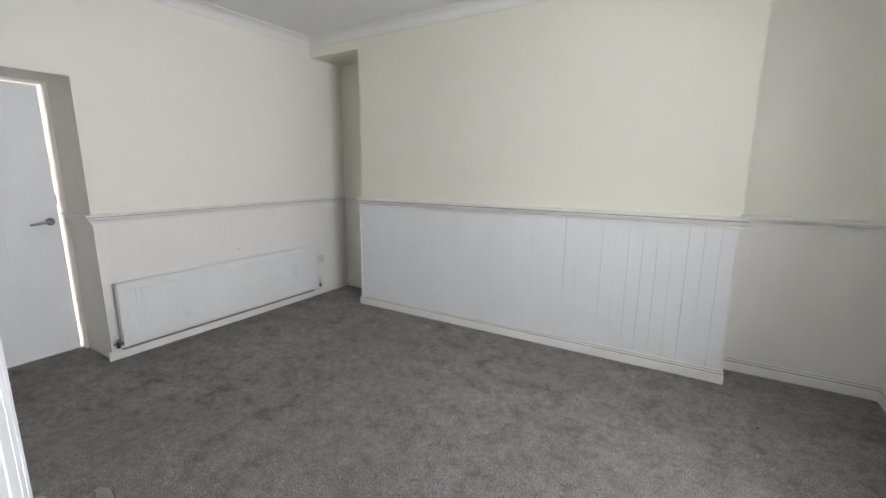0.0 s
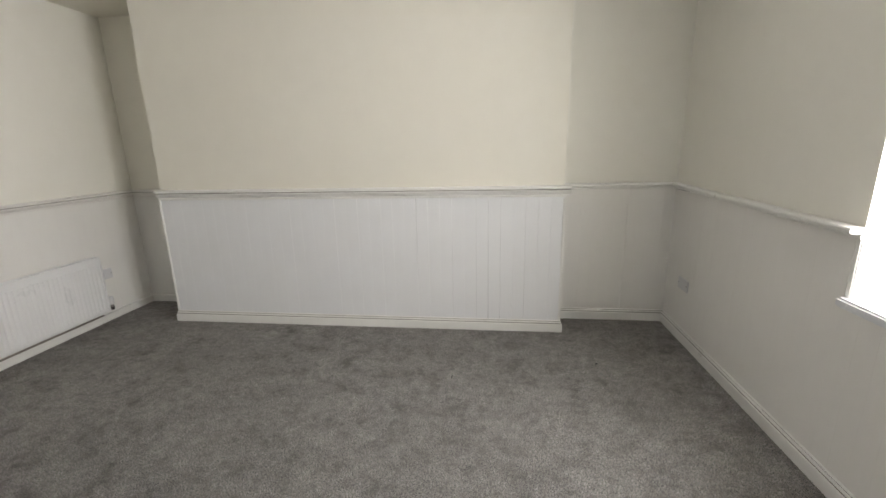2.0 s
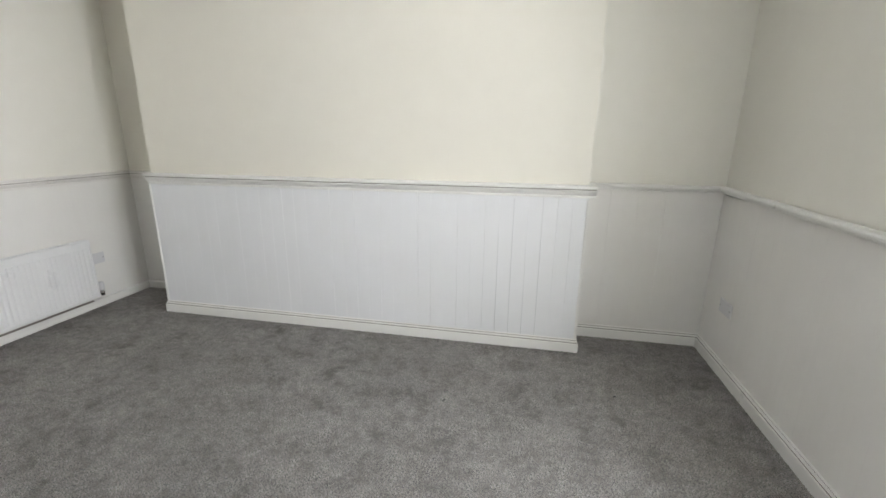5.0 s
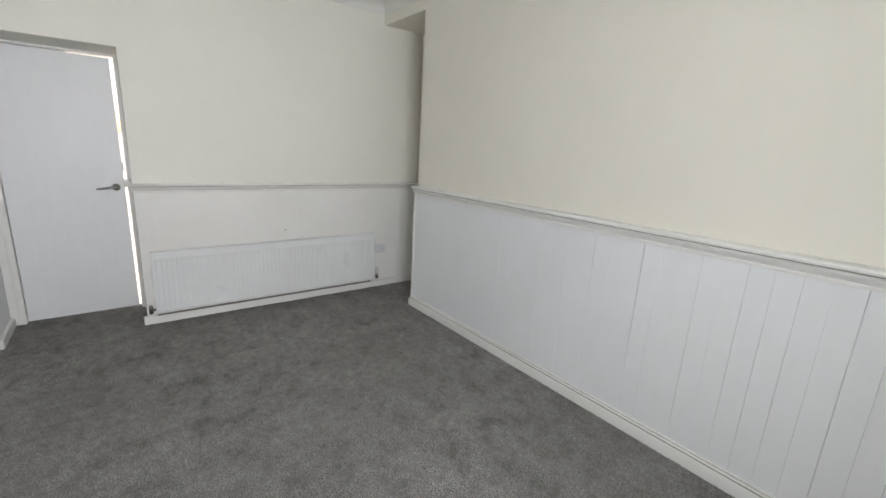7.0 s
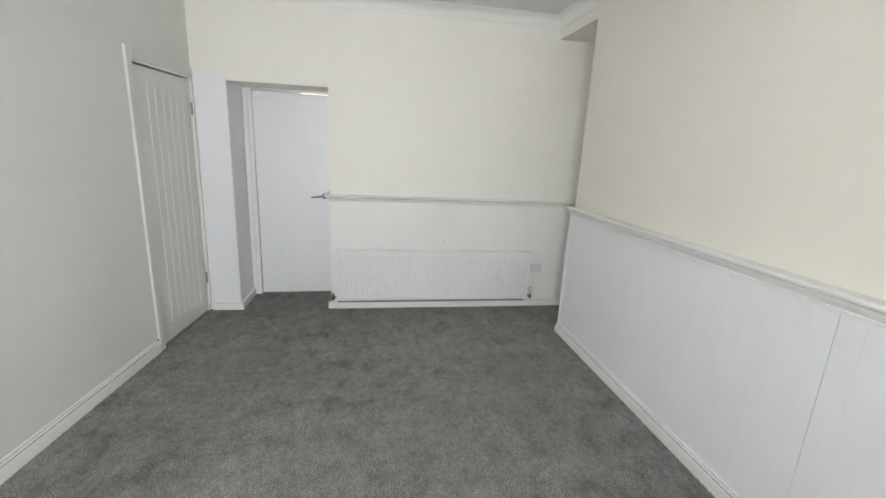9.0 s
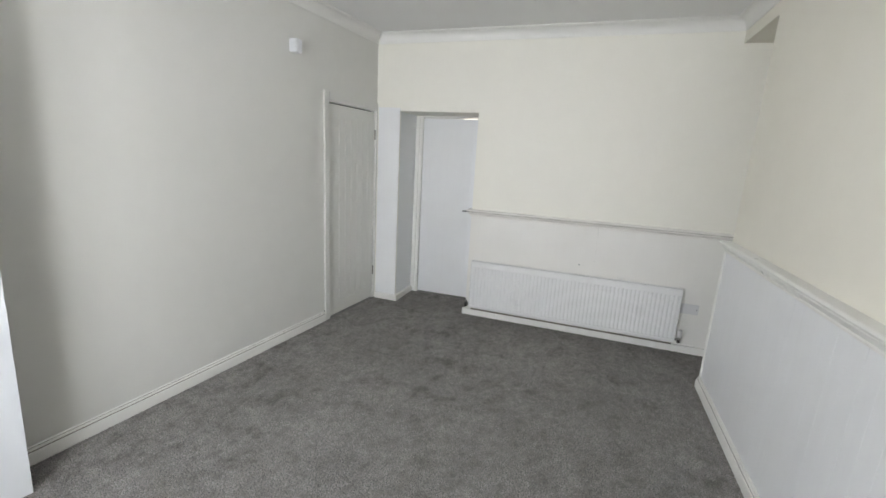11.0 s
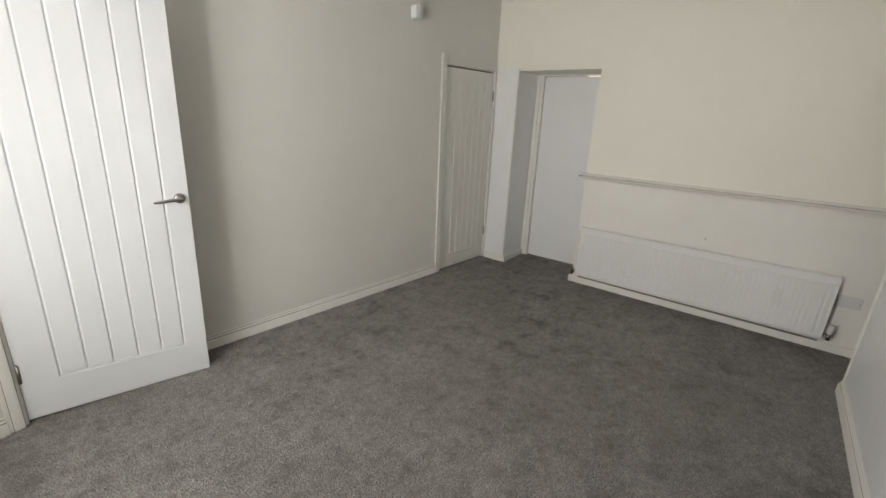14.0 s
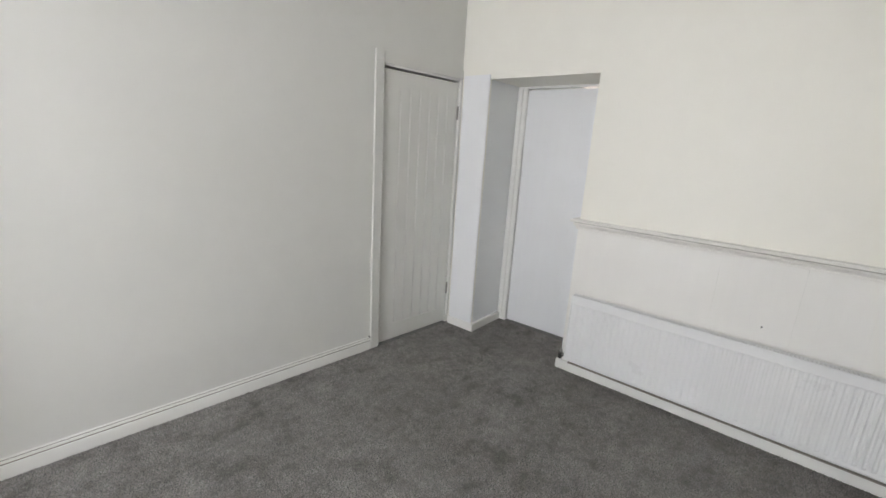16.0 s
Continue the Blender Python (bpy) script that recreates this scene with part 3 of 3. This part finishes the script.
frame_2 = thing("door_frame", "white painted closet door lining and flat architrave", "door frame", SOUTH_WEST, kind="structure")
part("architrave", box(CUP_X1 + 0.006, CUP_X1 + 0.070, YS - 0.002, YS + 0.017, 0, CUP_Z + 0.078, 0.004), GREY_WHITE, frame_2)
part("architrave", box(XW + 0.002, CUP_X1 + 0.006, YS - 0.002, YS + 0.015, CUP_Z + 0.008, CUP_Z + 0.074, 0.004), GREY_WHITE, frame_2)
part("edge_bead", box(CUP_X1 + 0.064, CUP_X1 + 0.073, YS + 0.010, YS + 0.020, 0.09, CUP_Z + 0.078, 0.003), GLOSS, frame_2)
part("jamb", box(CUP_X1 - 0.008, CUP_X1 + 0.006, YS - 0.121, YS + 0.004, 0, CUP_Z + 0.006, 0.002), GLOSS, frame_2)
part("head", box(CUP_X0, CUP_X1 - 0.008, YS - 0.121, YS + 0.004, CUP_Z - 0.004, CUP_Z + 0.008, 0.002), GLOSS, frame_2)
# near-black strips paint the shade in the gap round the closet leaf
part("gap_strip", box(CUP_X1 - 0.022, CUP_X1 - 0.008, YS - 0.075, YS - 0.052, 0, CUP_Z - 0.004), DARK, frame_2)
part("gap_strip", box(CUP_X0, CUP_X1 - 0.022, YS - 0.075, YS - 0.052, CUP_Z - 0.018, CUP_Z - 0.004), DARK, frame_2)
bm = box(XW + 0.003, CUP_X0 + 0.002, YS - 0.002, YS + 0.012, 0.065, CUP_Z + 0.008, 0.003)
part("jamb", bm, GLOSS, frame_2)

# back door deep in the recess, not quite shut
DX = XW - 0.405
door = thing("door_3", "white plank back door not quite shut, daylight at its edge", "door", pose(DX - 0.012, 0.606, 0.012, 0, 0.22, -88.7), kind="structure")
part("leaf", leaf_mesh(-1, 0.661, 1.900, [0.11 + 0.086 * k for k in range(6)], 0.17, 1.76, cut=0.0009, half=0.004), BOARD, door)
lever(door, -0.609, 0.972, 1)
part("latch", box(-0.670, -0.652, -0.030, -0.008, 1.09, 1.16, 0.001), STEEL, door, "steel latch keep on the door edge")
frame_3 = thing("door_frame", "white painted back door frame deep in the recess", "door frame", kind="structure")
part("jamb", box(DX - 0.11, DX + 0.012, REC_Y0 - 0.004, 0.598, 0, REC_Z, 0.004), GLOSS, frame_3)
part("bead", box(DX + 0.010, DX + 0.026, REC_Y0 + 0.004, REC_Y0 + 0.048, 0.06, REC_Z - 0.02, 0.005), GLOSS, frame_3)
part("jamb", box(DX - 0.055, DX + 0.006, 1.284, REC_Y1 + 0.004, 0, REC_Z, 0.004), GLOSS, frame_3)
part("head", box(DX - 0.11, DX + 0.012, 0.598, 1.284, 1.924, REC_Z + 0.02, 0.004), GLOSS, frame_3)
# hidden strips added to block daylight at the hinge side and head
part("gap_strip", box(DX - 0.085, DX - 0.056, 0.598, 0.620, 0.008, 1.924), GLOSS, frame_3)
part("gap_strip", box(DX - 0.085, DX - 0.055, 0.620, 1.02, 1.896, 1.924), GLOSS, frame_3)
part("threshold", box(DX - 0.11, DX - 0.062, 0.598, 1.286, -0.05, 0.008, 0.003), SCREED, frame_3)

# ---- window ----
win = thing("window_1", "white plastic casement window in a deep reveal", "window", kind="structure")
FX = 1.470
part("window_frame", box(FX, FX + 0.07, WIN_Y1 - 0.062, WIN_Y1, WIN_Z0 + 0.03, WIN_Z1, 0.006), UPVC, win)
part("window_frame", box(FX, FX + 0.07, WIN_Y0, WIN_Y0 + 0.062, WIN_Z0 + 0.03, WIN_Z1, 0.006), UPVC, win)
part("window_frame", box(FX, FX + 0.07, WIN_Y0 + 0.062, WIN_Y1 - 0.062, WIN_Z0 + 0.03, WIN_Z0 + 0.085, 0.006), UPVC, win)
part("window_frame", box(FX, FX + 0.07, WIN_Y0 + 0.062, WIN_Y1 - 0.062, WIN_Z1 - 0.055, WIN_Z1, 0.006), UPVC, win)
mid = (WIN_Y0 + WIN_Y1) / 2
part("mullion", box(FX, FX + 0.07, mid - 0.035, mid + 0.035, WIN_Z0 + 0.085, WIN_Z1 - 0.055, 0.006), UPVC, win)
for y0, y1 in ((WIN_Y0 + 0.062, mid - 0.035), (mid + 0.035, WIN_Y1 - 0.062)):
    pane = part("pane", box(FX + 0.030, FX + 0.036, y0, y1, WIN_Z0 + 0.085, WIN_Z1 - 0.055), GLASS, win, "clear window glass")
    pane.visible_shadow = False
    for b in ((y0, y0 + 0.014, WIN_Z0 + 0.085, WIN_Z1 - 0.055), (y1 - 0.014, y1, WIN_Z0 + 0.085, WIN_Z1 - 0.055), (y0 + 0.014, y1 - 0.014, WIN_Z0 + 0.085, WIN_Z0 + 0.099)):
        part("glazing_bead", box(FX + 0.004, FX + 0.028, *b, 0.003), UPVC, win)
part("upstand", box(FX - 0.135, FX + 0.07, WIN_Y0 + 0.003, WIN_Y1 - 0.003, WIN_Z0 - 0.002, WIN_Z0 + 0.012, 0.003), UPVC, win)
part("upstand", box(FX - 0.02, FX + 0.07, WIN_Y0, WIN_Y1, WIN_Z0 + 0.012, WIN_Z0 + 0.03, 0.003), UPVC, win)
structure("window_sill", box(XE - 0.036, FX - 0.13, WIN_Y0 - 0.02, WIN_Y1 + 0.022, WIN_Z0 - 0.038, WIN_Z0, 0.008), UPVC, "glossy white window board in the deep reveal", "window sill")
bm = box(XE - 0.012, XE + 0.014, WIN_Y1 - 0.012, WIN_Y1 + 0.014, WIN_Z0 + 0.001, 1.045, 0.005)
box_into(bm, XE + 0.020, XE + 0.034, WIN_Y1 - 0.010, WIN_Y1 + 0.002, WIN_Z0 + 0.001, 1.025, 0.003)
structure("trim_10", bm, GLOSS, "white corner bead beside the window reveal", "corner bead")


# ---- radiator ----
def radiator():
    y0, y1, z0, z1, xb, xf = 1.362, 3.168, 0.100, 0.566, XW + 0.040, XW + 0.097
    r = thing("radiator", "long low white enamelled panel radiator on the wall", "radiator", pose(XW, (y0 + y1) / 2, z0))
    m = r.matrix_world.inverted()

    def local(bm):
        for v in bm.verts:
            v.co = m @ v.co
        return bm

    for name, x, sign in (("front_panel", xf - 0.012, 1), ("back_panel", xb + 0.010, -1)):
        bm = bmesh.new()
        n = 54
        pitch = (y1 - y0 - 0.03) / n
        line = [(y0, 0.0), (y0 + 0.015, 0.0)]
        for i in range(n):
            y = y0 + 0.015 + pitch * i
            line += [(y + pitch * 0.12, 0.0004), (y + pitch * 0.34, 0.0038), (y + pitch * 0.70, 0.0038), (y + pitch * 0.92, 0.0004)]
        line += [(y1 - 0.015, 0.0), (y1, 0.0)]
        rows = [(z0, -1.6), (z0 + 0.012, 0.9), (z0 + 0.030, 0.9), (z0 + 0.040, 0.0), (z1 - 0.056, 0.0), (z1 - 0.052, 1.1), (z1 - 0.008, 1.1), (z1, 0.3)]
        grid = [[bm.verts.new((x + sign * (0.0055 * flat if flat else d), y, z)) for y, d in line] for z, flat in rows]
        for a, b in zip(grid, grid[1:]):
            for i in range(len(line) - 1):
                bm.faces.new((a[i], a[i + 1], b[i + 1], b[i]))
        box_into(bm, *sorted((x - sign * 0.004, x - sign * 0.012)), y0 + 0.002, y1 - 0.002, z0 + 0.002, z1 - 0.002)
        part(name, local(bm), ENAMEL, r)
    for y, s in ((y0, -1), (y1, 1)):
        bm = box(xb + 0.006, xf - 0.002, y - 0.004 if s < 0 else y - 0.001, y + 0.001 if s < 0 else y + 0.004, z0 + 0.015, z1 + 0.002, 0.002)
        part("side_cover", local(bm), ENAMEL, r)
    bm = bmesh.new()
    for x0, x1 in ((xb, xb + 0.010), (xf - 0.012, xf)):
        box_into(bm, x0, x1, y0 - 0.004, y1 + 0.004, z1 - 0.008, z1 + 0.004, 0.003)
    bars = 112
    for k in range(bars + 1):
        y = y0 + (y1 - y0 - 0.005) * k / bars
        box_into(bm, xb + 0.010, xf - 0.012, y, y + 0.005, z1 - 0.006, z1 + 0.002)
    part("top_grille", local(bm), ENAMEL, r, "white slotted top grille")
    # flat dark sheet paints the dusty, shaded inside seen through the slots
    part("grille_shadow", local(box(xb + 0.008, xf - 0.010, y0 + 0.002, y1 - 0.002, z1 - 0.030, z1 - 0.020)), DUST_SHADE, r, "dusty dark sheet painting the shade below the grille")
    for y in (y0 + 0.25, y1 - 0.25):
        part("bracket", local(box(XW + 0.008, xb + 0.012, y - 0.02, y + 0.02, z0 + 0.06, z1 - 0.06)), ENAMEL, r)
    xm = (xb + xf) / 2 + 0.006
    tail = part("valve", local(tube([(xm, y1, z0 + 0.030), (xm, y1 + 0.050, z0 + 0.030)], 0.010, 14)), CHROME, r, "thermostatic valve with white head", True)
    part("valve_body", local(tube([(xm, y1 + 0.038, z0 + 0.005), (xm, y1 + 0.038, z0 + 0.050)], [0.014, 0.013], 14)), CHROME, tail, smooth=True)
    part("valve_head", local(tube([(xm, y1 + 0.038, z0 + 0.050), (xm, y1 + 0.038, z0 + 0.060), (xm, y1 + 0.038, z0 + 0.110), (xm, y1 + 0.038, z0 + 0.118)], [0.016, 0.020, 0.018, 0.012], 18)), PLASTIC, tail, "white ribbed plastic head", True)
    part("pipe", local(tube([(xm, y1 + 0.038, z0 + 0.012), (XW + 0.004, y1 + 0.038, z0 + 0.012)], 0.0075, 12)), CHROME, tail, smooth=True)
    tail = part("lockshield", local(tube([(xm, y0, z0 + 0.028), (xm, y0 - 0.045, z0 + 0.028)], 0.010, 14)), CHROME, r, "chrome lockshield valve", True)
    part("valve_body", local(tube([(xm, y0 - 0.034, z0 + 0.002), (xm, y0 - 0.034, z0 + 0.046), (xm, y0 - 0.034, z0 + 0.066)], [0.013, 0.013, 0.009], 14)), CHROME, tail, smooth=True)
    part("pipe", local(tube([(xm, y0 - 0.034, z0 + 0.012), (XW + 0.004, y0 - 0.034, z0 + 0.012)], 0.0075, 12)), CHROME, tail, smooth=True)


radiator()


# ---- fittings ----
def plate(name, label, category, m, width, height):
    """A wall plate whose local x runs along the wall, y out of it."""
    t = thing(name, label, category, m)
    part("faceplate", box(-width / 2, width / 2, 0, 0.010, -height / 2, height / 2, 0.0030), PLASTIC, t)
    if category == "light switch":
        # dark rim paints the thin shadow line at the plate's edge
        part("plate_shade", box(-width / 2 - 0.0022, width / 2 + 0.0022, 0, 0.0012, -height / 2 - 0.0022, height / 2 + 0.0022), DUST_SHADE, t, "dark rim painting the shadow line round the plate")
    return t


def screw(t, x, z):
    part("screw", tube([(x, 0.007, z), (x, 0.0112, z)], 0.0040, 10), DARK if "switch" in t.name else STEEL, t)


def socket(m):
    s = plate("wall_socket", "white plastic double socket on the white panelling", "socket", m, 0.146, 0.086)
    for x in (-0.036, 0.036):
        part("slot", box(x - 0.003, x + 0.003, 0.0085, 0.0094, 0.008, 0.017), DARK, s, "dark earth slot")
        for dx in (-0.011, 0.011):
            part("slot", box(x + dx - 0.0035, x + dx + 0.0035, 0.0085, 0.0094, -0.013, -0.008), DARK, s, "dark pin slot")
        part("rocker", box(x - 0.007, x + 0.007, 0.008, 0.0135, 0.022, 0.038, 0.002), PLASTIC, s)
    for x in (-0.060, 0.060):
        screw(s, x, 0.0)
    tagged(s, "white plastic double socket on the white panelling", "socket", "double wall sockets")


socket(pose(XW + 0.010, 3.25, 0.392, 0, 0, -90))
socket(pose(XE - 0.009, 3.225, 0.403, 0, 0, 90))

sw = plate("light_switch", "white plastic light switch beside the door frame", "light switch", LEAN @ pose(0.400, YS, 1.448), 0.092, 0.090)
part("rocker_surround", box(-0.0115, 0.0115, 0.0095, 0.0104, -0.0145, 0.0145), DUST_SHADE, sw, "thin grey line round the rocker")
part("rocker", box(-0.0095, 0.0095, 0.008, 0.0145, -0.0125, 0.0125, 0.002), PLASTIC, sw)
for x in (-0.030, 0.030):
    screw(sw, x, 0.0)

box_1 = thing("wall_sensor", "small white plastic sensor box high on the wall", "sensor", SOUTH_WEST @ pose(-2.335, YS, 2.262))
part("case", box(-0.034, 0.034, 0, 0.066, -0.046, 0.046, 0.005), UPVC, box_1)
part("lens_cover", box(-0.024, 0.024, 0.064, 0.068, -0.034, 0.006, 0.0015), UPVC, box_1)

hole = tagged(part("wall_plug", tube([(XW + 0.0085, 2.337, 0.652), (XW + 0.0115, 2.337, 0.652)], 0.0045, 10), DARK), "dark empty screw hole in the white panelling", "wall plug")
set_in(LEAN, tagged(part("paint_chip", tube([(0.366, YS - 0.001, 0.954), (0.366, YS + 0.0015, 0.954)], [0.005, 0.004], 8), DARK), "small dark chip in the wall paint", "paint chip"))
set_in(LEAN, tagged(part("wall_plug", tube([(0.835, YS - 0.001, 0.532), (0.835, YS + 0.0015, 0.532)], 0.0042, 10), DARK), "dark empty screw hole in the painted wall", "wall plug"))
set_in(SOUTH_WEST, tagged(part("paint_chip", tube([(CUP_X1 + 0.080, YS + 0.004, 0.097), (CUP_X1 + 0.080, YS + 0.018, 0.097)], [0.005, 0.004], 8), DARK), "small dark gap at the end of the skirting", "paint chip"))
for x, y, a, n in ((0.439, 2.778, 25, 3), (-0.47, 2.55, 70, 2)):
    tagged(part("carpet_speck", tube([(x - 0.010 * math.cos(radians(a)), y - 0.010 * math.sin(radians(a)), 0.003), (x, y, 0.006), (x + 0.012 * math.cos(radians(a)), y + 0.012 * math.sin(radians(a)), 0.003)], [0.002, 0.004, 0.0015], 6), DARK), "tiny dark scrap lying on the carpet", "debris")


# ---- carpet pile ----
def smooth_field(rng, x, y, size):
    """Smooth random values over the floor, with patches of about the given size."""
    u, v = (x + 10.0) / size, (y + 10.0) / size
    i, j = np.floor(u).astype(int), np.floor(v).astype(int)
    table = rng.random((int(i.max()) + 2, int(j.max()) + 2))
    a, b = u - i, v - j
    a, b = a * a * (3 - 2 * a), b * b * (3 - 2 * b)
    return table[i, j] * (1 - a) * (1 - b) + table[i + 1, j] * a * (1 - b) + table[i, j + 1] * (1 - a) * b + table[i + 1, j + 1] * a * b


def carpet_pile():
    rng = np.random.default_rng(7)
    step = 0.0068
    gx, gy = np.meshgrid(np.arange(XW - 0.39, XE, step), np.arange(-0.05, YL, step))
    x = gx.ravel() + rng.uniform(-0.5, 0.5, gx.size) * step
    y = gy.ravel() + rng.uniform(-0.5, 0.5, gx.size) * step
    south = np.where(x < -0.49, 0.262 - 0.085 * (x - XW), 0.078 + 0.17 * (x - 0.288))
    inside = (x > XW + 0.034) & (x < XE - 0.028) & (y > south + 0.020) & ((y < YB - 0.042) | ((x > BX1 + 0.026) & (y < YR - 0.028)) | ((x < BX0 - 0.027) & (y < YL - 0.034)))
    inside |= (x <= XW + 0.034) & (y > REC_Y0 + 0.024) & (y < REC_Y1 - 0.004) & (x > XW - 0.385)
    inside |= (y <= south + 0.020) & (y > south - 0.03) & (x > DOOR_X0 + 0.02) & (x < DOOR_X1 - 0.02)
    x, y = x[inside], y[inside]
    n = len(x)
    turn = 2.4 + 1.6 * smooth_field(rng, x, y, 0.35) + 1.4 * smooth_field(rng, x, y, 0.06)
    press = 0.35 * smooth_field(rng, x, y, 0.19) + 0.35 * smooth_field(rng, x, y, 0.045) + 0.3 * rng.random(n)
    lean = 0.001 + 0.0055 * press + rng.uniform(0, 0.003, n)
    high = 0.0085 - 0.0030 * press + rng.uniform(-0.0015, 0.0015, n)
    turn = turn + rng.normal(0, 2.0, n)
    width = rng.uniform(0.0034, 0.0050, n)
    spin = rng.uniform(0, math.tau, n)
    places = np.empty((n, 4, 3), np.float32)
    for k in range(3):
        places[:, k, 0] = x + width * np.cos(spin + k * math.tau / 3)
        places[:, k, 1] = y + width * np.sin(spin + k * math.tau / 3)
        places[:, k, 2] = -0.001
    places[:, 3, 0], places[:, 3, 1], places[:, 3, 2] = x + lean * np.cos(turn), y + lean * np.sin(turn), high
    base = 4 * np.arange(n, dtype=np.int32)[:, None]
    loops = np.concatenate([base + np.array(t, np.int32) for t in ((0, 1, 3), (1, 2, 3), (2, 0, 3))], axis=1).ravel()
    me = bpy.data.meshes.new("carpet_pile")
    me.vertices.add(4 * n)
    me.vertices.foreach_set("co", places.ravel())
    me.loops.add(len(loops))
    me.loops.foreach_set("vertex_index", loops)
    me.polygons.add(len(loops) // 3)
    me.polygons.foreach_set("loop_start", np.arange(0, len(loops), 3, dtype=np.int32))
    me.update(calc_edges=True)
    me.materials.append(PILE)
    tagged(new("carpet_pile", me), "short grey twisted carpet pile pressed in patches", "carpet pile", kind="stuff")


carpet_pile()
